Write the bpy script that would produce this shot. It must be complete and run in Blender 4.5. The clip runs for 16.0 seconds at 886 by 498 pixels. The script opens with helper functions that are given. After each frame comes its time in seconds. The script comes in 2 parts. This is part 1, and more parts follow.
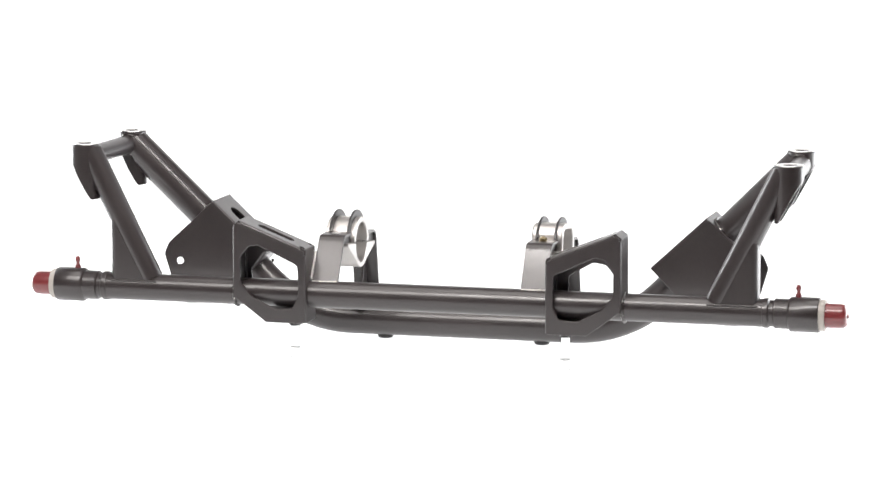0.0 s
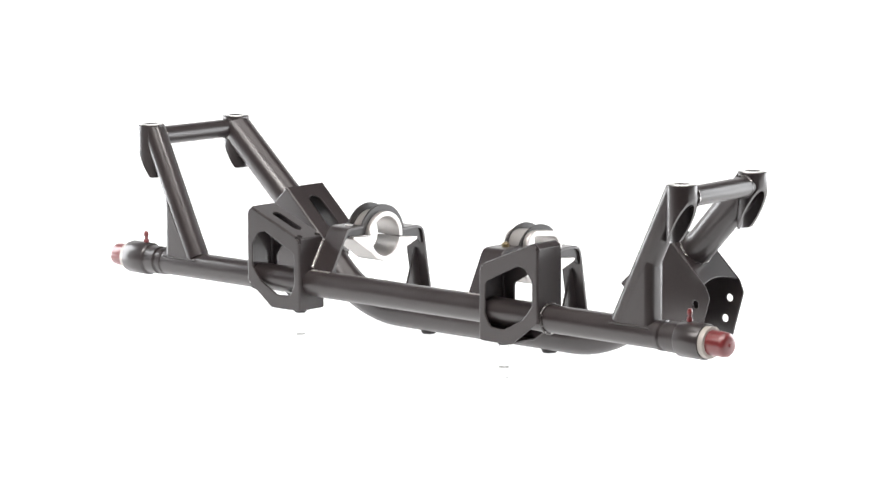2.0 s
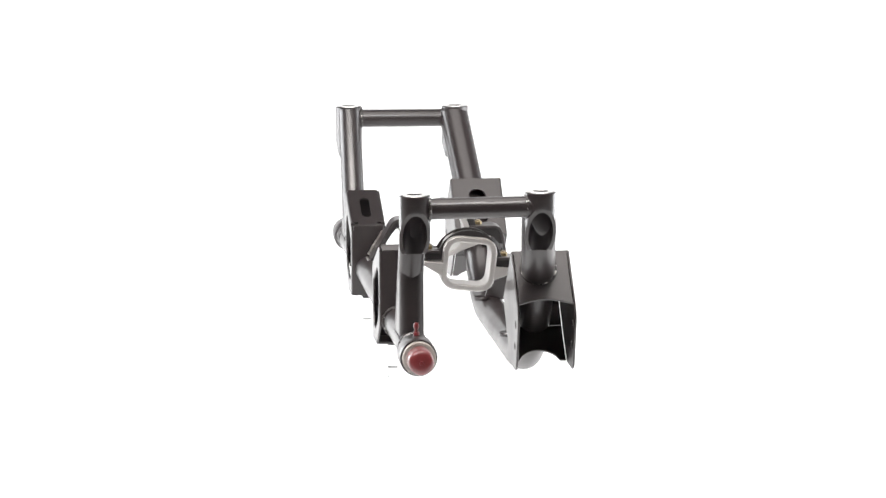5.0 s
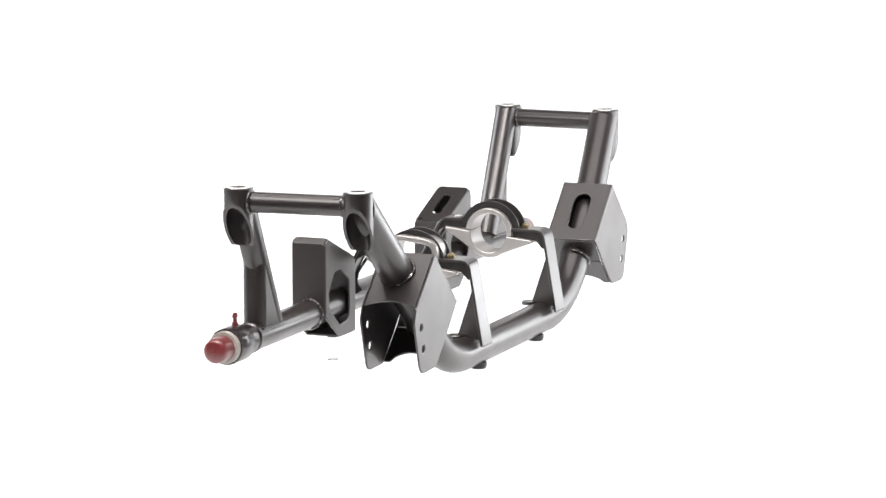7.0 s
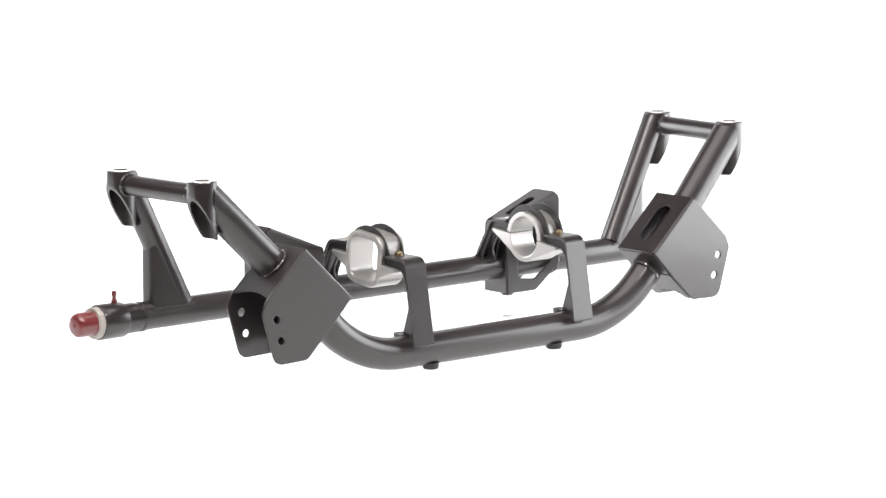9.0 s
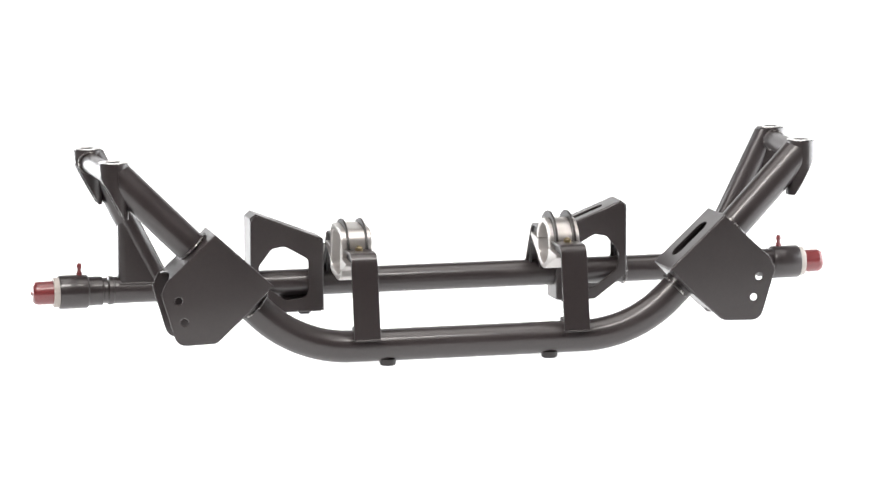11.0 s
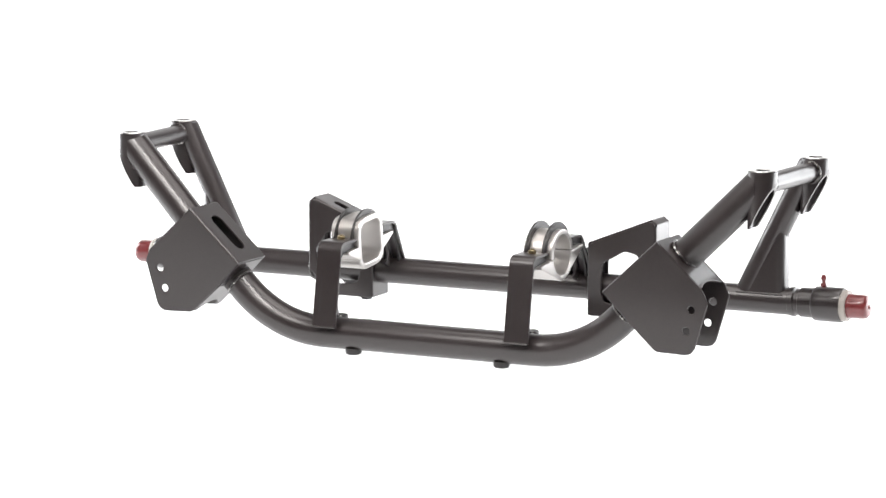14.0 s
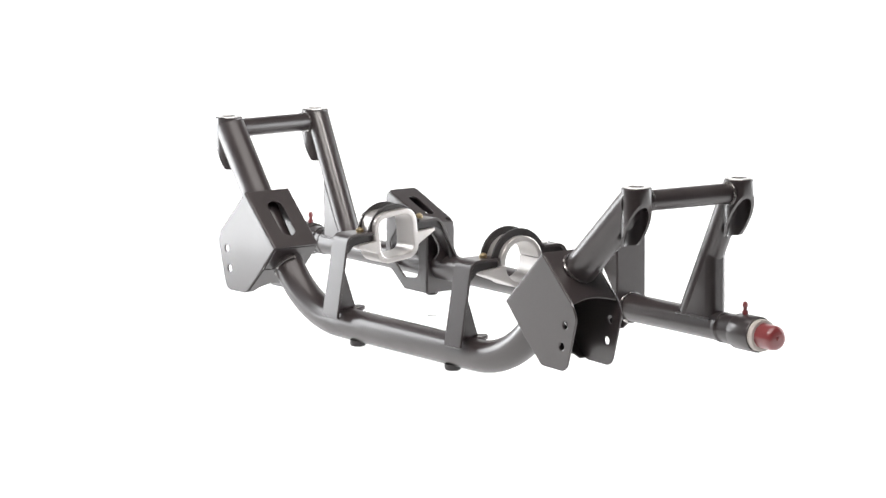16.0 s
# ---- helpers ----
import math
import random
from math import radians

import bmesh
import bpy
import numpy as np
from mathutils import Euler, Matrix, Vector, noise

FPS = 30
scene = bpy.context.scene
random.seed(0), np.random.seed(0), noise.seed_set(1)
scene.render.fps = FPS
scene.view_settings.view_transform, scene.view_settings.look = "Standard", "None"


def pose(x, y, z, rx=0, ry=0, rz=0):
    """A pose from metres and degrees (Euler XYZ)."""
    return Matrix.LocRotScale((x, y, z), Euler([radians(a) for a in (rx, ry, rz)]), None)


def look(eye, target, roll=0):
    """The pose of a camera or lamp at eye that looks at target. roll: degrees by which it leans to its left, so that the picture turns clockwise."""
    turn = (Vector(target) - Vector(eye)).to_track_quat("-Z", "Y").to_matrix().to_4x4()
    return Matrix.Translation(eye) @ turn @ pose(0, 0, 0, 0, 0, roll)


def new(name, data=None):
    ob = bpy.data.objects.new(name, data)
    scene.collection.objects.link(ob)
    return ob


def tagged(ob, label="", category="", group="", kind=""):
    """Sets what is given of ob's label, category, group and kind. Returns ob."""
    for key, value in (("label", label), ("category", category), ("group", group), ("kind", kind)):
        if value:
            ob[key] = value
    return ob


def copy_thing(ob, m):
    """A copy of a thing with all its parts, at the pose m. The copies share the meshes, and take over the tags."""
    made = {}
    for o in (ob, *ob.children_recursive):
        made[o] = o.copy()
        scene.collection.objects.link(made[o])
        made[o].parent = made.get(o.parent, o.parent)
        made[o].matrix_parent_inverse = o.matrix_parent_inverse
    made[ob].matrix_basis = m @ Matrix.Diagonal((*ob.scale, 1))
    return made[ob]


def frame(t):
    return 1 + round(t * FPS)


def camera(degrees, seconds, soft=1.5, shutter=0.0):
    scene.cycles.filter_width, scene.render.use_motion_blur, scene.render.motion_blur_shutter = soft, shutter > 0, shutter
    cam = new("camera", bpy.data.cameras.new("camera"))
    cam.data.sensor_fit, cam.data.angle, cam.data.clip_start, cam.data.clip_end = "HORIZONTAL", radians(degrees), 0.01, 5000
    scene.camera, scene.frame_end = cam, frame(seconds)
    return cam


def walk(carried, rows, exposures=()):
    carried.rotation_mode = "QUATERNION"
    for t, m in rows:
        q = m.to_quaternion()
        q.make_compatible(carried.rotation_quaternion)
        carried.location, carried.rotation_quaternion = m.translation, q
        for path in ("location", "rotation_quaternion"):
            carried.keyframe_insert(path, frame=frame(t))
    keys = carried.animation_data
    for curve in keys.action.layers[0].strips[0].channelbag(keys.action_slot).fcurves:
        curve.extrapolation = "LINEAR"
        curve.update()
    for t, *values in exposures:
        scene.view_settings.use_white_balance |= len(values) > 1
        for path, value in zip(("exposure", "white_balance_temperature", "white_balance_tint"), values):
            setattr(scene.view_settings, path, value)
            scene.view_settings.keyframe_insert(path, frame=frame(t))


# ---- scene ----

# camera: stands still on a tripod, long lens
cam = camera(13.865, 16.0, soft=1.5)
EYE = (0.0, -5.0457, 0.9184)
WAY = (-0.00217707, 0.98845655, -0.15148895)
STAND = look(EYE, [e + 5 * w for e, w in zip(EYE, WAY)], -0.175)
walk(cam, [(0.0, STAND), (16.0, STAND)], exposures=[(0.0, 0.0), (16.0, 0.0)])

# the turntable turns evenly
PHASE, RATE = 15.17, 13.706


def turn(t):
    return pose(0, 0, 0, 0, 0, -(PHASE + RATE * t))


# ---- light ----
world = bpy.data.worlds.new("studio")
scene.world = world
world.use_nodes = True
world.node_tree.nodes["Background"].inputs[0].default_value = (1, 0.98, 0.97, 1)
world.node_tree.nodes["Background"].inputs[1].default_value = 0.02


def softbox(name, eye, target, sx, sy, power, colour=(1, 0.975, 0.96)):
    data = bpy.data.lights.new(name, "AREA")
    data.shape, data.size, data.size_y, data.energy, data.color = "RECTANGLE", sx, sy, power, colour
    ob = new(name, data)
    ob.matrix_world = look(eye, target)
    return ob


COOL, WARM = (0.965, 0.98, 1.0), (1.0, 0.955, 0.925)
softbox("softbox_side", (1.25, 0.58, 0.40), (0, 0.55, 0.38), 1.5, 0.86, 26, COOL)
softbox("softbox_side", (-1.25, 0.86, 0.44), (0, 0.83, 0.42), 0.84, 0.98, 23, COOL)
softbox("softbox_top", (0, -0.05, 2.3), (0, 0.0, 0), 2.2, 1.3, 28, WARM)
softbox("softbox_front", (0, -1.15, 1.72), (0, 0.0, 0.1), 1.7, 0.24, 36, WARM)
softbox("softbox_key", (-0.95, -1.05, 1.40), (0, 0.0, 0.1), 1.0, 0.60, 17, WARM)


# ---- materials ----
def material(name, colour, rough=0.5, metal=0.0, grain=400.0, depth=0.0, mottle=0.15, spec=0.5, emit=0.0, coat=0.0):
    m = bpy.data.materials.new(name)
    m.use_nodes = True
    nt = m.node_tree
    b = nt.nodes["Principled BSDF"]
    b.inputs["Metallic"].default_value = metal
    b.inputs["Specular IOR Level"].default_value = spec
    b.inputs["Coat Weight"].default_value = coat
    b.inputs["Coat Roughness"].default_value = 0.15
    co = nt.nodes.new("ShaderNodeTexCoord")
    big = nt.nodes.new("ShaderNodeTexNoise")
    big.inputs["Scale"].default_value, big.inputs["Detail"].default_value = 14.0, 4.0
    fine = nt.nodes.new("ShaderNodeTexNoise")
    fine.inputs["Scale"].default_value, fine.inputs["Detail"].default_value = grain, 2.0
    for n in (big, fine):
        nt.links.new(co.outputs["Object"], n.inputs["Vector"])
    add = nt.nodes.new("ShaderNodeMath")
    add.operation = "ADD"
    nt.links.new(big.outputs["Fac"], add.inputs[0])
    nt.links.new(fine.outputs["Fac"], add.inputs[1])
    rng = nt.nodes.new("ShaderNodeMapRange")
    rng.inputs["From Min"].default_value, rng.inputs["From Max"].default_value = 0.6, 1.4
    rng.inputs["To Min"].default_value, rng.inputs["To Max"].default_value = 1 - mottle, 1 + mottle
    nt.links.new(add.outputs[0], rng.inputs["Value"])
    mul = nt.nodes.new("ShaderNodeVectorMath")
    mul.operation = "SCALE"
    mul.inputs[0].default_value = colour
    nt.links.new(rng.outputs["Result"], mul.inputs["Scale"])
    nt.links.new(mul.outputs["Vector"], b.inputs["Base Color"])
    rr = nt.nodes.new("ShaderNodeMapRange")
    rr.inputs["From Min"].default_value, rr.inputs["From Max"].default_value = 0.3, 0.7
    rr.inputs["To Min"].default_value, rr.inputs["To Max"].default_value = rough * 0.85, min(1, rough * 1.15)
    nt.links.new(big.outputs["Fac"], rr.inputs["Value"])
    nt.links.new(rr.outputs["Result"], b.inputs["Roughness"])
    if depth:
        bump = nt.nodes.new("ShaderNodeBump")
        bump.inputs["Strength"].default_value, bump.inputs["Distance"].default_value = 0.5, depth
        nt.links.new(fine.outputs["Fac"], bump.inputs["Height"])
        nt.links.new(bump.outputs["Normal"], b.inputs["Normal"])
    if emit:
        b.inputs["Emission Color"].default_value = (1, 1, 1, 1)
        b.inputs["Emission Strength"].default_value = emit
    return m


PAINT = material("grey_powder_coat", (0.0235, 0.0180, 0.0184), 0.40, 0.0, 350, 0.0, 0.14, 0.55, coat=0.46)
BLACK = material("black_paint", (0.020, 0.018, 0.018), 0.36, 0.0, 350, 0.0, 0.12, 0.45)
WELD = material("painted_weld", (0.034, 0.029, 0.028), 0.30, 0.0, 500, 0.0003, 0.3, 0.5, coat=0.5)


def bare_flecks(m):
    """Bright bare metal flecks where the paint is thin."""
    nt = m.node_tree
    b = nt.nodes["Principled BSDF"]
    base = b.inputs["Base Color"].links[0].from_socket
    co = nt.nodes.new("ShaderNodeTexCoord")
    spots = nt.nodes.new("ShaderNodeTexNoise")
    spots.inputs["Scale"].default_value, spots.inputs["Detail"].default_value = 170.0, 1.0
    nt.links.new(co.outputs["Object"], spots.inputs["Vector"])
    cut = nt.nodes.new("ShaderNodeMapRange")
    cut.inputs["From Min"].default_value, cut.inputs["From Max"].default_value = 0.58, 0.64
    nt.links.new(spots.outputs["Fac"], cut.inputs["Value"])
    mix = nt.nodes.new("ShaderNodeMix")
    mix.data_type = "RGBA"
    nt.links.new(cut.outputs["Result"], mix.inputs[0])
    nt.links.new(base, mix.inputs[6])
    mix.inputs[7].default_value = (0.5, 0.48, 0.46, 1)
    nt.links.new(mix.outputs[2], b.inputs["Base Color"])
    nt.links.new(cut.outputs["Result"], b.inputs["Metallic"])


bare_flecks(WELD)
ALU = material("machined_aluminium", (0.50, 0.48, 0.465), 0.36, 0.75, 700, 0.00004, 0.05, 0.5)
BARE_WELD = material("bare_weld", (0.50, 0.48, 0.46), 0.34, 0.85, 420, 0.0004, 0.3, 0.5)
STEEL = material("bare_steel", (0.80, 0.79, 0.78), 0.3, 0.9, 700, 0.0001, 0.05, 0.5)
RED = material("red_plastic", (0.17, 0.029, 0.031), 0.34, 0.0, 300, 0.0, 0.1, 0.5, coat=0.6)
NYLON = material("white_nylon", (0.40, 0.37, 0.34), 0.45, 0.0, 300, 0.0, 0.05, 0.4)
BRASS = material("brass", (0.30, 0.24, 0.14), 0.36, 0.8, 500, 0.0002, 0.15, 0.5)
CLEAR = material("clear_acrylic", (0.97, 0.97, 0.97), 0.3, 0.0, 300, 0.0, 0.03, 0.5)
clear = CLEAR.node_tree.nodes["Principled BSDF"]
clear.inputs["Transmission Weight"].default_value, clear.inputs["IOR"].default_value = 1.0, 1.2
CLEAR.node_tree.links.remove(clear.inputs["Roughness"].links[0])
clear.inputs["Roughness"].default_value = 0.03
# emission added so the sweep stays pure white and shows no shadows
GLOW = material("white_sweep_added_glow", (0.5, 0.5, 0.5), 0.6, 0.0, 60, 0.0, 0.01, 0.2, emit=1.05)
# glow added to the turntable's deck, which hides the subframe's shadow on it
TABLE = material("white_turntable_added_glow", (0.4, 0.4, 0.4), 0.6, 0.0, 60, 0.0, 0.01, 0.2, emit=1.0)
DARKWALL = material("dark_studio_wall", (0.03, 0.03, 0.032), 0.8, 0.0, 40, 0.001, 0.2, 0.2)


# ---- builders ----
def finish(me, smooth=35):
    bm = bmesh.new()
    bm.from_mesh(me)
    bmesh.ops.remove_doubles(bm, verts=bm.verts, dist=1e-6)
    bmesh.ops.recalc_face_normals(bm, faces=bm.faces)
    for f in bm.faces:
        f.smooth = True
    for e in bm.edges:
        e.smooth = len(e.link_faces) == 2 and e.calc_face_angle(0) < radians(smooth)
    bm.to_mesh(me)
    bm.free()
    return me


def mesh_of(bm, name="mesh", smooth=35):
    me = bpy.data.meshes.new(name)
    bm.to_mesh(me)
    bm.free()
    return finish(me, smooth)


def mirrored(me):
    m2 = me.copy()
    m2.transform(Matrix.Diagonal((-1, 1, 1, 1)))
    m2.flip_normals()
    return m2


def part(name, me, mat, parent, label=""):
    ob = new(name, me)
    if not me.materials:
        me.materials.append(mat)
    ob.parent = parent
    if label:
        tagged(ob, label)
    return ob


def sides(name, me, mat, parents, label=""):
    """A part on the right end and its mirror image on the left one."""
    return part(name, me, mat, parents[0], label), part(name, mirrored(me), mat, parents[1], label)


def rounded(points, r, seg=4):
    """A polygon with its corners rounded; r is one radius or one a corner."""
    out, n = [], len(points)
    for i, p in enumerate(points):
        p, a, b = Vector(p), Vector(points[i - 1]), Vector(points[(i + 1) % n])
        rad = r[i] if isinstance(r, (list, tuple)) else r
        u, v = (a - p).normalized(), (b - p).normalized()
        ang = u.angle(v)
        cut = min(rad / math.tan(ang / 2), 0.45 * (a - p).length, 0.45 * (b - p).length)
        if cut < 1e-6:
            out.append(tuple(p))
            continue
        for k in range(seg + 1):
            s = k / seg
            q = (p + u * cut) * (1 - s) ** 2 + p * 2 * s * (1 - s) + (p + v * cut) * s ** 2
            out.append(tuple(q))
    return out


def circle(x, y, r, n=20):
    return [(x + r * math.cos(2 * math.pi * k / n), y + r * math.sin(2 * math.pi * k / n)) for k in range(n)]


def slot(x, y, length, width, n=8):
    r, h = width / 2, length / 2 - width / 2
    a = [(x + h + r * math.sin(math.pi * k / n), y - r * math.cos(math.pi * k / n)) for k in range(n + 1)]
    return a + [(2 * x - p[0], 2 * y - p[1]) for p in a]


def plate(loops, thick, m, edge=0.0006):
    """A flat plate with holes, its edges eased, laid by the matrix m."""
    cu = bpy.data.curves.new("outline", "CURVE")
    cu.dimensions, cu.fill_mode = "2D", "BOTH"
    cu.extrude, cu.bevel_depth, cu.bevel_resolution, cu.offset = thick / 2 - edge, edge, 1, -edge
    for loop in loops:
        sp = cu.splines.new("POLY")
        sp.points.add(len(loop) - 1)
        for q, (x, y) in zip(sp.points, loop):
            q.co = (x, y, 0, 1)
        sp.use_cyclic_u = True
    ob = new("outline", cu)
    me = bpy.data.meshes.new_from_object(ob.evaluated_get(bpy.context.evaluated_depsgraph_get()))
    bpy.data.objects.remove(ob)
    me.transform(m)
    me.materials.clear()
    return finish(me, 18)


def in_xz(y):
    return Matrix(((1, 0, 0, 0), (0, 0, -1, y), (0, 1, 0, 0), (0, 0, 0, 1)))


def in_yz(x):
    return Matrix(((0, 0, 1, x), (1, 0, 0, 0), (0, 1, 0, 0), (0, 0, 0, 1)))


def slope(a, b, y):
    """Lays a plate whose x runs from a to b (x, z), and whose y runs along y."""
    d = (Vector(b) - Vector(a)).normalized()
    return Matrix(((d.x, 0, -d.y, a[0]), (0, 1, 0, y), (d.y, 0, d.x, a[1]), (0, 0, 0, 1)))


def ring_faces(bm, rings, close=True):
    for a, b in zip(rings, rings[1:]):
        n = len(a)
        for k in range(n if close else n - 1):
            bm.faces.new((a[k], a[(k + 1) % n], b[(k + 1) % n], b[k]))


def pipe(path, r, n=40, cope=None):
    """A round tube along a path; cope: (x, y, radius) of the upright boss that its ends are cut to fit."""
    bm = bmesh.new()
    pts = [Vector(p) for p in path]
    rings = []
    ref = Vector((0, 1, 0))

    def circle_at(i, rad):
        d = (pts[min(i + 1, len(pts) - 1)] - pts[max(i - 1, 0)]).normalized()
        side = ref - d * ref.dot(d)
        if side.length < 0.1:
            side = Vector((0, 0, 1)) - d * d.z
        side.normalize()
        up = d.cross(side)
        return [bm.verts.new(pts[i] + (side * math.cos(2 * math.pi * k / n) + up * math.sin(2 * math.pi * k / n)) * rad) for k in range(n)]

    for i in range(len(pts)):
        rings.append(circle_at(i, r))
    if cope:
        for ring, d in ((rings[-1], pts[-1] - pts[-2]), (rings[0], pts[0] - pts[1]))[:2 if pts[0].x < 0 else 1]:
            for v in ring:
                goal = cope[0] - math.sqrt(max(cope[2] ** 2 - (v.co.y - cope[1]) ** 2, 0.000016))
                v.co += d * ((math.copysign(goal, v.co.x) - v.co.x) / d.x)
                if v.co.z > 0.2885:
                    v.co += d * ((0.2885 - v.co.z) / d.z)
    ring_faces(bm, rings)
    bm.faces.new(rings[0])
    bm.faces.new(rings[-1])
    return mesh_of(bm, smooth=50)


def lathe(profile, origin, axis="z", n=40, caps=True):
    """A turned piece: profile rows are (along, radius)."""
    bm = bmesh.new()
    o = Vector(origin)
    rings = []
    for h, r in profile:
        ring = []
        for k in range(n):
            c, s = r * math.cos(2 * math.pi * k / n), r * math.sin(2 * math.pi * k / n)
            ring.append(bm.verts.new(o + Vector({"z": (c, s, h), "x": (h, c, s), "y": (c, h, s)}[axis])))
        rings.append(ring)
    ring_faces(bm, rings)
    if caps and profile[0][1] > 1e-5:
        bm.faces.new(rings[0])
    if caps and profile[-1][1] > 1e-5:
        bm.faces.new(rings[-1])
    return mesh_of(bm, smooth=40)


def bead(path, r=0.0022, closed=True, seed=1):
    """A lumpy weld bead along a path."""
    rnd = random.Random(seed)
    bm = bmesh.new()
    pts = [Vector(p) for p in path]
    rings, n = [], 7
    for i, p in enumerate(pts):
        a = pts[i - 1] if closed or i else p
        b = pts[(i + 1) % len(pts)] if closed or i + 1 < len(pts) else p
        d = (b - a).normalized()
        side = d.orthogonal().normalized() if abs(d.y) > 0.99 else (Vector((0, 1, 0)) - d * d.y).normalized()
        up = d.cross(side)
        rad = r * (0.75 + 0.5 * rnd.random())
        rings.append([bm.verts.new(p + (side * math.cos(2 * math.pi * k / n) + up * math.sin(2 * math.pi * k / n)) * rad) for k in range(n)])
    ring_faces(bm, rings + ([rings[0]] if closed else []))
    return mesh_of(bm, smooth=80)


def circle_path(centre, axis, r, n=44, start=0.0, end=360.0):
    c, a = Vector(centre), Vector(axis).normalized()
    side = (Vector((0, 1, 0)) - a * a.y)
    side = side.normalized() if side.length > 0.1 else Vector((1, 0, 0))
    up = a.cross(side)
    return [c + (side * math.cos(radians(start + (end - start) * k / n)) + up * math.sin(radians(start + (end - start) * k / n))) * r for k in range(n)]


# ---- the studio ----
def studio():
    bm = bmesh.new()
    prof = [(-0.82, -0.05)] + [(y, -0.05) for y in (-0.5, 1.0, 2.5)] + [(3.0 + 1.2 * math.sin(a), 1.15 - 1.2 * math.cos(a)) for a in [radians(d) for d in range(0, 91, 9)]] + [(4.2, 3.2)]
    rows = []
    for x in (-2.6, 2.6):
        rows.append([bm.verts.new((x, y, z)) for y, z in prof])
    ring_faces(bm, rows, close=False)
    sweep = tagged(new("backdrop", mesh_of(bm)), "seamless white studio sweep behind and under the turntable, with added glow", "backdrop", kind="structure")
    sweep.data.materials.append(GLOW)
    for name, lo, hi in (("floor", (-4, -7, -0.15), (4, 4.6, -0.055)), ("ceiling", (-4, -7, 3.3), (4, 4.6, 3.4)),
                         ("wall_north", (-4, 4.6, -0.15), (4, 4.7, 3.4)), ("wall_south", (-4, -7.1, -0.15), (4, -7, 3.4)),
                         ("wall_east", (4, -7, -0.15), (4.1, 4.6, 3.3)), ("wall_west", (-4.1, -7, -0.15), (-4, 4.6, 3.3))):
        bm = bmesh.new()
        bmesh.ops.create_cube(bm, size=1)
        for v in bm.verts:
            v.co = [l + (c + 0.5) * (h - l) for l, h, c in zip(lo, hi, v.co)]
        ob = new(name, mesh_of(bm))
        ob.data.materials.append(DARKWALL)
        tagged(ob, "plain dark matt studio " + name.split("_")[0], name.split("_")[0], kind="structure")


studio()

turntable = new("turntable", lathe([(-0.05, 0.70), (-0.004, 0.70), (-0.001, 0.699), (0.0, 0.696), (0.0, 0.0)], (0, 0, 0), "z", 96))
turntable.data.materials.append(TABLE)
tagged(turntable, "round white display turntable under the subframe, with added glow", "turntable")

# ---- the subframe ----
subframe = new("subframe")
tagged(subframe, "dark grey powder-coated tubular steel car subframe", "subframe")
OFF = -0.0045   # the piece sits a little off the turntable's centre
hub = subframe
YF, ZF = -0.1005, 0.0905
FRONT_R, HOOP_R = 0.019, 0.0222

both = (hub, hub)
front_tube = part("front_tube", pipe([(x, YF, ZF) for x in (-0.47, -0.2, 0, 0.2, 0.47)], FRONT_R), PAINT, hub)


def hoop_path():
    z0, xc, R = 0.0275, 0.2400, 0.180
    T = R * math.tan(radians(22.5))
    pts = [(0.05, 0.077, z0), (xc - T, 0.077, z0)]
    for k in range(1, 13):
        a = radians(45 * k / 12)
        pts.append((xc - T + R * math.sin(a), 0.077, z0 + R * (1 - math.cos(a))))
    for x in (0.36, 0.40, 0.42, 0.455):
        pts.append((x, 0.077 - 0.015 * max(0, (x - 0.34) / 0.125), x - 0.2125))
    return [(-x, y, z) for x, y, z in reversed(pts)] + pts


hoop_tube = part("hoop_tube", pipe(hoop_path(), HOOP_R, 60, (0.4888, 0.061, 0.0188)), PAINT, hub, "bent grey tube forming the rear hoop")


# bearing ends of the front tube
def bearing_end():
    ends = sides("bearing_housing", lathe([(0.455, 0.0172), (0.466, 0.0172), (0.4675, 0.0200), (0.4705, 0.0204), (0.4740, 0.0204), (0.4760, 0.0180), (0.4815, 0.0180), (0.4830, 0.0204), (0.5020, 0.0206), (0.5035, 0.0230), (0.5050, 0.0238), (0.5420, 0.0238), (0.5435, 0.0231), (0.5435, 0.0)], (0, YF, ZF), "x", 48), PAINT, both, "stepped dark grey bearing housing")
    sides("washer", lathe([(0.542, 0.0212), (0.5505, 0.0212), (0.5515, 0.0205), (0.5515, 0.0)], (0, YF, ZF), "x", 40), NYLON, ends, "off-white washer")
    sides("end_cap", lathe([(0.550, 0.0166), (0.572, 0.0164), (0.5765, 0.0157), (0.5795, 0.0133), (0.5805, 0.009), (0.5806, 0.0030), (0.5822, 0.0026), (0.5826, 0.0)], (0, YF, ZF), "x", 40), RED, ends, "dull red plastic end cap")
    sides("grease_nipple", lathe([(0.112, 0.0042), (0.1185, 0.0042), (0.119, 0.0028), (0.1225, 0.0026), (0.1245, 0.0038), (0.128, 0.0036), (0.1305, 0.0024), (0.131, 0.0)], (0.5143, YF, 0), "z", 14), RED, ends, "small red-capped grease nipple")


bearing_end()


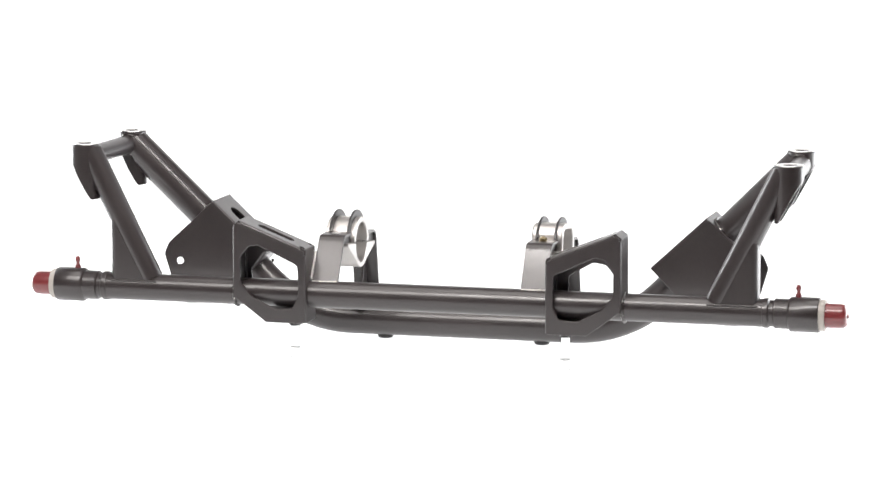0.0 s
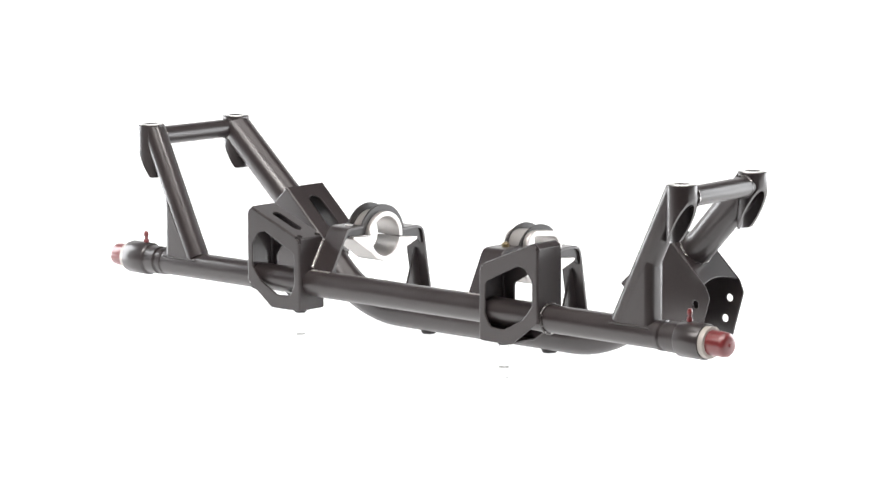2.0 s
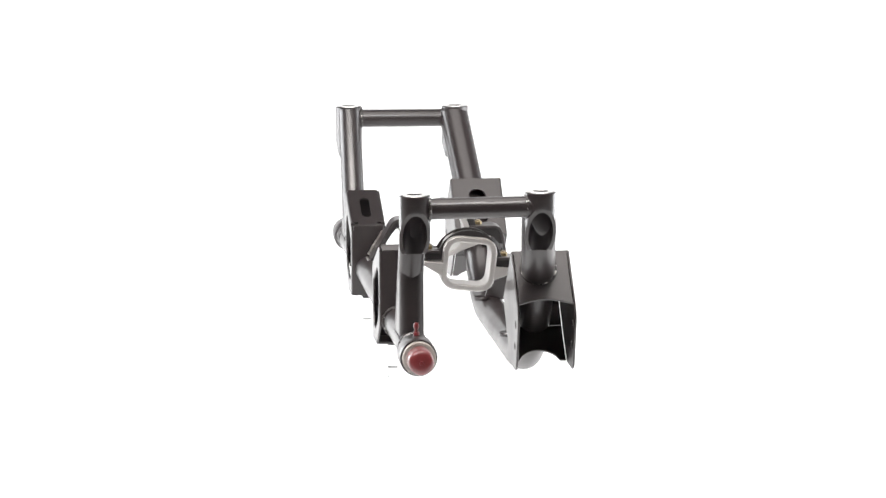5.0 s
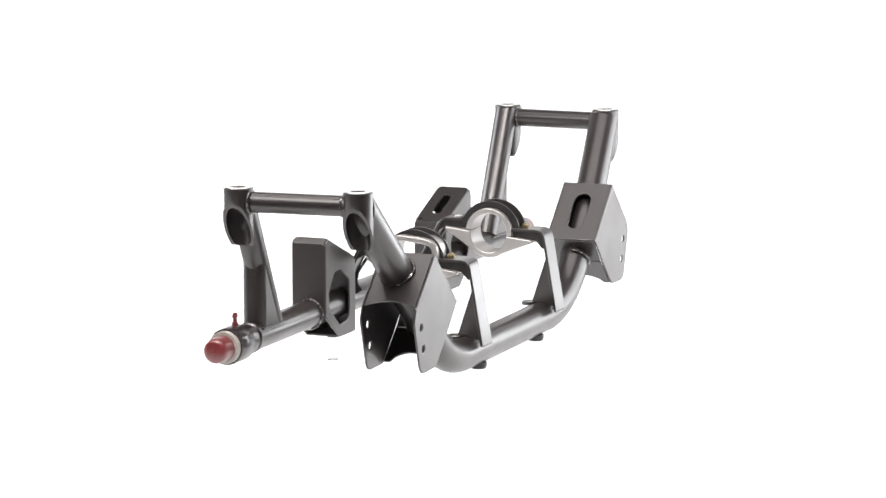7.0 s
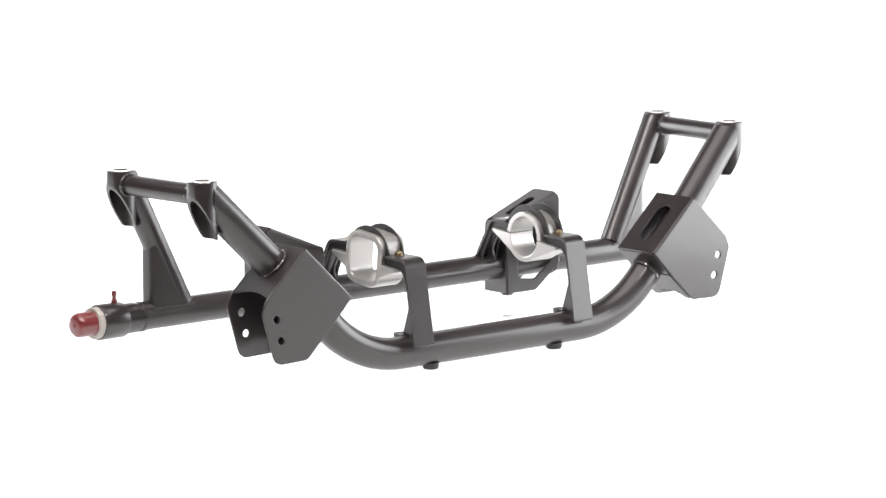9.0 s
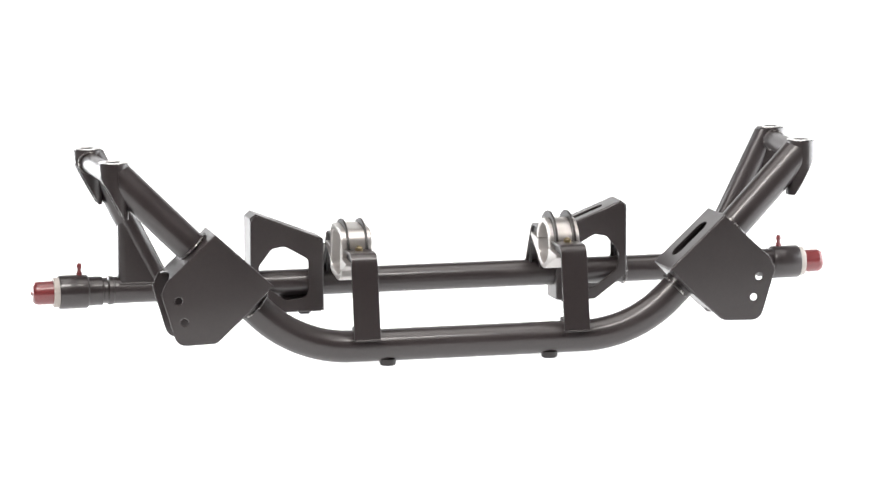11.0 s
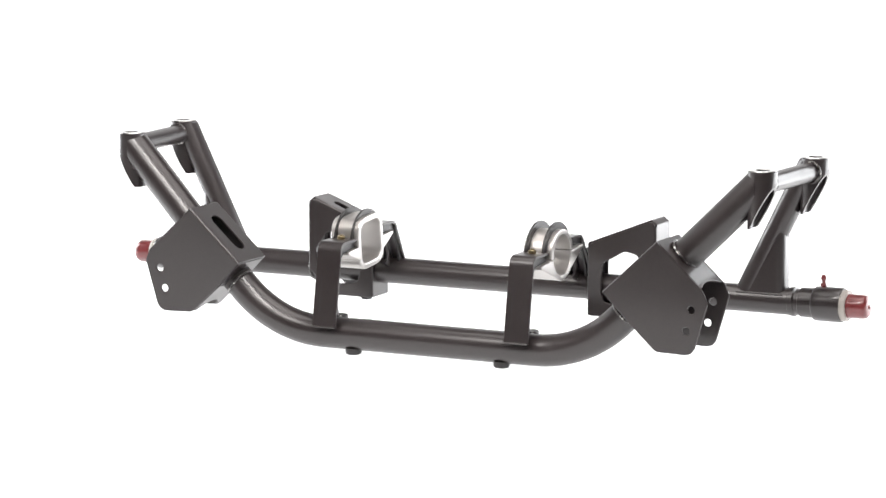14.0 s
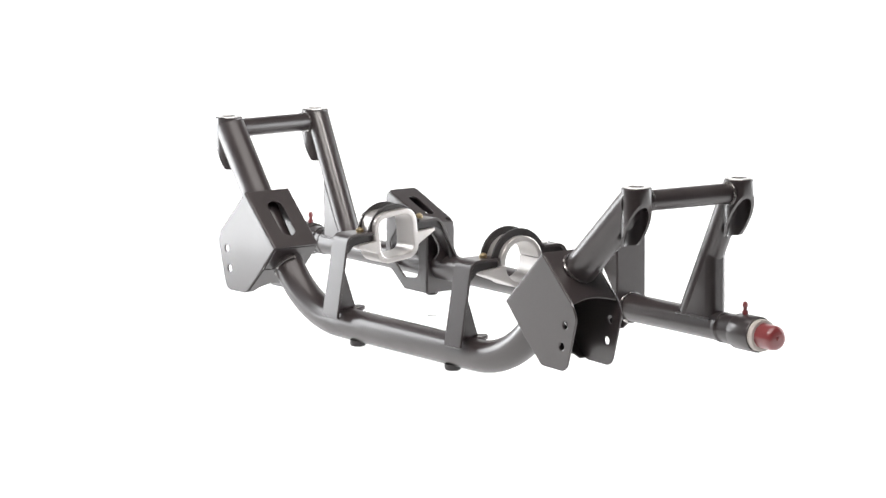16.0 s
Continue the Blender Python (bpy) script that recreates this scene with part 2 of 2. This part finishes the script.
# upright bosses at the tops of the legs, cut away at a slant below
def boss(x0, y0):
    r, ri, rh, top, n = 0.0198, 0.0158, 0.0095, 0.2915, 48
    bm = bmesh.new()

    def cut(x):
        return top - 0.018 - 1.85 * (r - max(x, -0.0125))

    def ring(rad, z=None):
        out = []
        for k in range(n):
            a = 2 * math.pi * k / n
            x, y = rad * math.cos(a), rad * math.sin(a)
            out.append(bm.verts.new((x0 + x, y0 + y, cut(x) if z is None else z)))
        return out

    rings = [ring(rh, top - 0.012), ring(rh, top - 0.0008), ring(rh + 0.0008, top), ring(r - 0.0015, top), ring(r, top - 0.0015)]
    rings += [ring(r), ring(ri), ring(ri, top - 0.012), ring(rh, top - 0.012)]
    ring_faces(bm, rings)
    bmesh.ops.remove_doubles(bm, verts=bm.verts, dist=1e-6)
    return mesh_of(bm)


BOSSES = ((0.5, YF), (0.4888, 0.061))
for bx, by in BOSSES:
    pair = sides("boss", boss(bx, by), PAINT, both, "upright bush with a slanted open underside")
    sides("face_ring", lathe([(0.2850, 0.0099), (0.2915, 0.0099), (0.2920, 0.0104), (0.2920, 0.0186), (0.2912, 0.0193)], (bx, by, 0), "z", 40, False), STEEL, pair, "bare bright steel top face")
sides("cross_bar", pipe([(0.498, YF + 0.01, 0.2725), (0.4905, 0.05, 0.2725)], 0.0135, 32), PAINT, both)
sides("front_leg", pipe([(0.404, YF, 0.1025), (0.440, YF, 0.1749), (0.470, YF, 0.2353)], 0.0168, 60, (0.5, YF, 0.0188)), PAINT, both)


def gusset():
    bm = bmesh.new()
    prof = [(0.461, 0.199), (0.461, 0.098), (0.408, 0.098)]
    front = [bm.verts.new((x, YF - 0.0160, z)) for x, z in prof]
    back = [bm.verts.new((x, YF + 0.0160, z)) for x, z in prof]
    bm.faces.new(front)
    bm.faces.new(list(reversed(back)))
    ring_faces(bm, [front, back])
    bmesh.ops.recalc_face_normals(bm, faces=bm.faces)
    edges = [e for e in bm.edges if all(abs(v.co.x - 0.461) < 1e-4 for v in e.verts) and abs(e.verts[0].co.z - e.verts[1].co.z) > 0.01]
    bmesh.ops.bevel(bm, geom=edges, offset=0.011, segments=6, affect="EDGES", profile=0.5)
    return mesh_of(bm)


for ob in sides("gusset", gusset(), PAINT, both, "folded triangular gusset closing the leg's foot"):
    ob.modifiers.new("even_normals", "WEIGHTED_NORMAL").keep_sharp = True


# rear brackets on the hoop
def rear_bracket():
    A, B, C, D_, E_, G, H_ = (0.360, 0.1955), (0.281, 0.1225), (0.322, 0.081), (0.3595, 0.0465), (0.4135, 0.0450), (0.435, 0.1165), (0.428, 0.133)
    fold = Vector((0.679, -0.734)) * 0.0026   # the fold's rounding takes this off the flat faces
    outline = rounded([tuple(Vector(A) + fold), tuple(Vector(B) + fold), C, D_, E_, G, H_], [0.003, 0.002, 0.003, 0.014, 0.018, 0.010, 0.008], 6)
    holes = [circle(0.411, 0.107, 0.0052), circle(0.4035, 0.078, 0.0052)]
    length = (Vector(A) - Vector(B)).length
    y0, y1 = 0.0405, 0.1145
    w = y1 - y0
    box = [(0.0, 0.0014), (length, 0.0014), (length, w - 0.0014), (0.0, w - 0.0014)]
    tops = sides("rear_bracket", plate([rounded(box, 0.001, 1), slot(length * 0.50, w / 2, 0.066, 0.025)], 0.003, slope((B[0] + 0.001, B[1] - 0.001), (A[0] + 0.001, A[1] - 0.001), y0)), PAINT, both, "folded grey bracket with a slotted top face")
    for y in (y0, y1):
        sides("side_plate", plate([outline] + holes, 0.003, in_xz(y), 0.0013), PAINT, tops)
        inset = 0.0015 if y == y0 else -0.0015
        run = [Vector((B[0] + 0.001, y + inset, B[1] - 0.001)).lerp(Vector((A[0] + 0.001, y + inset, A[1] - 0.001)), k) + Vector((0.00102, 0, -0.0011)) for k in (0.0, 0.5, 1.0)]
        sides("folded_edge", pipe(run, 0.003, 20), PAINT, tops)
    lo = (0.4245, 0.1355)
    d = (Vector(lo) - Vector(A)).length
    arch = [(0.0, 0.002), (d, 0.002)] + [(d - 0.008 * math.sin(math.pi * k / 10), 0.002 + (w - 0.004) * k / 10) for k in range(1, 10)] + [(d, w - 0.002), (0.0, w - 0.002)]
    sides("end_plate", plate([arch], 0.003, slope((A[0] - 0.001, A[1] - 0.001), (lo[0] - 0.001, lo[1] - 0.001), y0)), PAINT, tops)
    i0, i1 = (0.2840, 0.1205), (0.3150, 0.0880)
    g = (Vector(i1) - Vector(i0)).length
    sides("inner_plate", plate([[(0.0, 0.002), (g, 0.002), (g, w - 0.002), (0.0, w - 0.002)]], 0.003, slope(i0, i1, y0)), PAINT, tops)
    c0, c1 = (0.316, 0.087), (0.3585, 0.049)
    e = (Vector(c1) - Vector(c0)).length
    lower = [(0.0, 0.002), (e, 0.002)] + [(e - 0.017 * math.sin(math.pi * k / 10) ** 0.6, 0.010 + (w - 0.020) * k / 10) for k in range(11)] + [(e, w - 0.002), (0.0, w - 0.002)]
    sides("lower_plate", plate([lower], 0.003, slope(c0, c1, y0)), PAINT, tops)
    ax = (1, -0.1, 1)
    sides("weld_bead", bead(circle_path((0.3846, 0.0722, 0.1746), ax, HOOP_R + 0.0006, 60), 0.0017, seed=4), WELD, tops)
    sides("weld_bead", bead(circle_path((0.2995, 0.077, 0.0905), (1, 0, 0.97), HOOP_R + 0.0006, 60, -90, 90), 0.0018, False, seed=5), WELD, tops)


rear_bracket()


# engine brackets round the front tube
def front_bracket():
    out = [(0.1726, 0.1531), (0.2690, 0.1911), (0.2734, 0.1870), (0.2734, 0.0855), (0.228, 0.052), (0.1726, 0.052)]
    wide = [(0.181, 0.090), (0.182, 0.133), (0.240, 0.160), (0.253, 0.157), (0.265, 0.141), (0.265, 0.108), (0.248, 0.088), (0.215, 0.0715), (0.190, 0.0730)]
    narrow = [(0.192, 0.087), (0.193, 0.127), (0.227, 0.146), (0.245, 0.143), (0.264, 0.118), (0.261, 0.095), (0.226, 0.0695), (0.196, 0.0725)]
    out_r = rounded(out, [0.003, 0.004, 0.004, 0.008, 0.008, 0.004], 4)
    y0, y1 = YF - 0.0235, YF + 0.0235
    w = y1 - y0
    a, b = (0.1715, 0.1542), (0.2685, 0.1923)
    L = (Vector(b) - Vector(a)).length
    tops = sides("front_bracket", plate([rounded([(0, 0.0018), (L, 0.0018), (L, w - 0.0018), (0, w - 0.0018)], 0.001, 1), slot(L * 0.5, w / 2, 0.056, 0.014), circle(0.0060, 0.0062, 0.0042, 14), circle(0.0060, w - 0.0062, 0.0042, 14)], 0.003, slope(a, b, y0)), PAINT, both, "boxed grey bracket with a slotted sloping top")
    for y, hole in ((y0, wide), (y1, narrow)):
        sides("side_plate", plate([out_r, rounded(hole, 0.009, 5)], 0.003, in_xz(y), 0.0013), PAINT, tops, "plate with a large many-sided opening")
        yy = y + (0.0015 if y == y0 else -0.0015)
        run = [Vector((a[0], yy, a[1])).lerp(Vector((b[0], yy, b[1])), k) + Vector((0.00055, 0, -0.0014)) for k in (0.07, 0.5, 0.96)]
        sides("folded_edge", pipe(run, 0.003, 20), PAINT, tops)
        sides("folded_edge", pipe([(0.2727, yy, z) for z in (0.086, 0.13, 0.1835)], 0.003, 20), PAINT, tops)
        sides("folded_edge", pipe([(0.1733, yy, z) for z in (0.0535, 0.10, 0.1475)], 0.003, 20), PAINT, tops)
    sides("end_plate", plate([[(y0 + 0.0018, 0.085), (y1 - 0.0018, 0.085), (y1 - 0.0018, 0.186), (y0 + 0.0018, 0.186)], circle(YF, ZF, 0.0005)], 0.003, in_yz(0.2742)), PAINT, tops)
    sides("end_plate", plate([[(y0 + 0.0018, 0.0525), (y1 - 0.0018, 0.0525), (y1 - 0.0018, 0.1545), (y0 + 0.0018, 0.1545)]], 0.003, in_yz(0.1718)), PAINT, tops)
    k0, k1 = (0.2665, 0.1920), (0.2752, 0.1855)
    kl = (Vector(k1) - Vector(k0)).length
    sides("corner_plate", plate([[(0, 0.0018), (kl, 0.0018), (kl, w - 0.0018), (0, w - 0.0018)]], 0.003, slope(k0, k1, y0)), PAINT, tops)
    c, d = (0.1735, 0.0536), (0.2275, 0.0536)
    sides("bottom_plate", plate([[(0, 0.0018), (0.054, 0.0018), (0.054, w - 0.0018), (0, w - 0.0018)]], 0.003, slope(c, d, y0)), PAINT, tops)
    sides("bolt", lathe([(0.0455, 0.007), (0.0465, 0.0090), (0.052, 0.0090), (0.053, 0.0)], (0.1935, YF, 0), "z", 6), BLACK, tops, "dark bolt head under the bracket")
    sides("weld_bead", bead(circle_path((0.2765, YF, ZF), (1, 0, 0), FRONT_R + 0.001, 50), 0.0020, seed=6), WELD, tops)
    sides("weld_bead", bead([(0.1690, -0.0800 - 0.00078 * k, 0.1475 - 0.0013 * k) for k in range(28)], 0.0021, False, seed=7), BARE_WELD, tops)


front_bracket()


# straps that bridge the two tubes and carry the rack clamps
CY, CZ, LEAN = 0.0065, 0.1495, -6.1   # the clamp's axis, and how far it leans to the rear


def ribbon(path, x0, x1, thick):
    """A bent flat strip: path in (y, z), from x0 to x1."""
    bm = bmesh.new()
    pts = [Vector(p) for p in path]
    rows = []
    for i, p in enumerate(pts):
        d = (pts[min(i + 1, len(pts) - 1)] - pts[max(i - 1, 0)]).normalized()
        nrm = Vector((-d.y, d.x)) * thick / 2
        rows.append([bm.verts.new((x, q.x, q.y)) for x, q in ((x0, p + nrm), (x1, p + nrm), (x1, p - nrm), (x0, p - nrm))])
    ring_faces(bm, rows)
    bm.faces.new(rows[0])
    bm.faces.new(rows[-1])
    bmesh.ops.recalc_face_normals(bm, faces=bm.faces)
    sharp = [e for e in bm.edges if len(e.link_faces) == 2 and e.calc_face_angle(0) > 1.0]
    bmesh.ops.bevel(bm, geom=sharp, offset=0.0006, segments=1, affect="EDGES")
    return mesh_of(bm)


def open_round(points, r, seg=6):
    out = rounded(points, r, seg)
    return [points[0]] + out[seg + 1:-(seg + 1)] + [points[-1]]


def rack_strap():
    x0, x1 = 0.1305, 0.1675
    rear = open_round([(0.040, 0.1553), (0.0875, 0.1553), (0.1070, 0.040)], 0.014)
    # the leg at the square clamp stands a little further forward than the other
    fronts = [open_round([(-0.034, 0.1668), (-0.0635 - f, 0.1668), (-0.100 - 0.3 * f, 0.1060)], 0.014) for f in (0.008, 0.003)]
    straps = sides("rack_strap", ribbon(rear, x0, x1, 0.004), PAINT, both, "bent flat strap standing on the rear tube")
    for strap, front, flip in zip(straps, fronts, (False, True)):
        me = ribbon(front, x0, x1, 0.004)
        part("strap_leg", mirrored(me) if flip else me, PAINT, strap, "strap leg on the front tube")
    sides("rib", plate([rounded([(0.1035, 0.046), (0.0935, 0.122), (0.0890, 0.122), (0.066, 0.0515), (0.078, 0.0465)], 0.002, 2)], 0.004, in_yz(0.149)), PAINT, straps)
    sides("rib", plate([[(-0.062, 0.163), (-0.0965, 0.107), (-0.0845, 0.0990), (-0.0740, 0.1050), (-0.0795, 0.1120), (-0.0815, 0.1190), (-0.0795, 0.1280), (-0.0740, 0.1370), (-0.0670, 0.1470), (-0.0600, 0.1555), (-0.0520, 0.1630)]], 0.004, in_yz(0.149)), PAINT, straps)
    R = 0.0455
    arc = lambda r, a, b, st: [(CY + r * math.cos(radians(d)), CZ + r * math.sin(radians(d))) for d in range(a, b, st)]
    fin = lambda f: arc(R, 8, 157, 5) + [(-0.060 - f, 0.1655), (-0.0690 - f, 0.1605), (-0.0995 - 0.3 * f, 0.1085), (-0.0880 - 0.3 * f, 0.1060), (-0.0865 - 0.5 * f, 0.1130), (-0.0830 - 0.6 * f, 0.1240), (-0.0755 - 0.8 * f, 0.1390), (-0.0680 - f, 0.1500), (-0.0580 - f, 0.1555), (-0.0290, 0.1545)] + arc(0.0353, 165, 5, -6) + [(0.0420, 0.1430), (0.0760, 0.1405), (0.0855, 0.1300), (0.0915, 0.1300), (0.0890, 0.1470), (0.0840, 0.1535)]
    for x in (0.1360, 0.1620):
        for strap, f, flip in zip(straps, (0.008, 0.003), (False, True)):
            me = plate([fin(f)], 0.0034, in_yz(x))
            part("clamp_fin", mirrored(me) if flip else me, BLACK, strap, "dark arched fin over the clamp")
    part("washer", lathe([(0.1686, 0.0060), (0.1698, 0.0060), (0.1702, 0.0056), (0.1702, 0.0)], (-0.149, -0.0470, 0), "z", 20), STEEL, straps[1], "flat bare steel washer")
    sides("foot_pad", lathe([(0.0460, 0.0115), (0.0500, 0.0120), (0.0512, 0.0112), (0.0515, 0.0)], (0.149, 0.0620, 0), "z", 24), PAINT, straps, "round pad at the rib's foot")
    for yb, zb, fit in ((0.0560, 0.1572, straps), (-0.0470, 0.1688, straps[:1])):
        for ob in fit:
            me = lathe([(zb - 0.012, 0.0035), (zb, 0.0035), (zb, 0.0055), (zb + 0.0040, 0.0055), (zb + 0.0050, 0.0045), (zb + 0.0050, 0.003), (zb + 0.0065, 0.0028), (zb + 0.0065, 0.0)], (0.149, yb, 0), "z", 12)
            part("clamp_bolt", mirrored(me) if ob is straps[1] else me, BRASS, ob, "small dull brass bolt")
    sides("weld_bead", bead([(x0 + 0.001 + 0.0014 * k, -0.1035, 0.1085) for k in range(26)], 0.0020, False, seed=8), BARE_WELD, straps)
    sides("weld_bead", bead([(x0 + 0.001 + 0.0014 * k, 0.1085, 0.0400) for k in range(26)], 0.0014, False, seed=9), PAINT, straps)
    # aluminium clamps: a round bore at one end, a rounded square one at the other
    n = 40
    xin, xout = 0.1275, 0.1715
    lean = Matrix.Translation((0, CY, CZ)) @ Matrix.Rotation(radians(LEAN), 4, "X")
    arc = lambda r, a, b, k: [(r * math.cos(radians(a + (b - a) * i / k)), r * math.sin(radians(a + (b - a) * i / k))) for i in range(k + 1)]
    for left in (False, True):
        strap = straps[1] if left else straps[0]

        def at(loops, name, label, edge=0.0014):
            me = plate(loops, xout - xin, lean @ in_yz((xin + xout) / 2), edge)
            part(name, mirrored(me) if left else me, ALU, strap, label)

        ear = lambda sg, drop, y0, z0, z1: [(sg * y0, z0), (sg * 0.0665, drop), (sg * 0.0665, drop - 0.004), (sg * y0, z1)]
        if left:
            R0, R1 = 0.0350, 0.0275
            at([[(y, z + 0.0007) for y, z in arc(R0, 0, 180, n) + arc(R1, 180, 0, n)]], "clamp_upper", "upper half of a round aluminium rack clamp")
            low = arc(R1, 180, 360, n) + [(0.0665, 0.0), (0.0665, -0.004)] + arc(R0, -48, -132, 16) + [(-0.0665, -0.004), (-0.0665, 0.0)]
            at([[(y, z - 0.0007) for y, z in low]], "clamp_lower", "lower half of the clamp with pointed ears")
        else:
            s0, s1 = 0.0370, 0.0285
            sq = lambda h: [(-h, -h), (h, -h), (h, h), (-h, h)]
            at([rounded(sq(s0), 0.024, 8), rounded(sq(s1), 0.015, 8)], "clamp_square", "aluminium rack clamp with a rounded square bore", 0.0020)
            for sg in (1, -1):
                shape = rounded(ear(sg, -0.001, s0 - 0.002, -0.001, -0.020), [0, 0.001, 0.001, 0], 2)
                at([shape if sg > 0 else list(reversed(shape))], "clamp_ear", "aluminium clamp ear")


rack_strap()

# feet under the hoop
sides("foot", lathe([(0.0002, 0.009), (0.001, 0.0105), (0.004, 0.0115), (0.009, 0.0115), (0.010, 0.0)], (0.1155, 0.083, 0), "z", 24), BLACK, both, "dark foot under the hoop")
# welds where the legs and bars meet
for wx, wy in BOSSES:
    sides("weld_bead", bead(circle_path((wx - 0.0005, wy + (0.0185 if wy < 0 else -0.0185), 0.2725), (0, 1, 0), 0.0145, 40), 0.0018, seed=11), WELD, both)
sides("weld_bead", bead([(0.392 + 0.0016 * k, YF - 0.0162, 0.1012) for k in range(44)], 0.0015, False, seed=12), PAINT, both)
sides("weld_bead", bead([(0.392 + 0.0016 * k, YF + 0.0162, 0.1012) for k in range(44)], 0.0015, False, seed=13), PAINT, both)

for child in subframe.children:
    child.location.x = OFF

# clear spacers between the turntable and the front brackets
spacer = new("spacer", lathe([(0.0, 0.0058), (0.001, 0.0065), (0.0440, 0.0065), (0.0453, 0.0058), (0.0453, 0.0)], (0, 0, 0), "z", 32))
spacer.data.materials.append(CLEAR)
GREY = material("grey_rubber", (0.68, 0.68, 0.68), 0.6, 0.0, 300, 0.0, 0.1, 0.3)
part("band", lathe([(0.0138, 0.0066), (0.0140, 0.0074), (0.0148, 0.0074), (0.0151, 0.0066)], (0, 0, 0), "z", 32, False), GREY, spacer, "thin grey band round the spacer")
tagged(spacer, "small clear acrylic spacer under the subframe's front bracket", "spacer", "spacers on the turntable")
spacers = [(spacer, 0.1935), (copy_thing(spacer, pose(0, 0, 0)), -0.1935)]


def motions():
    times = [k * 0.5 for k in range(33)]
    walk(subframe, [(t, turn(t)) for t in times])
    walk(turntable, [(t, turn(t)) for t in times])
    for ob, x in spacers:
        walk(ob, [(t, turn(t) @ pose(x + OFF, YF, 0)) for t in times])


motions()
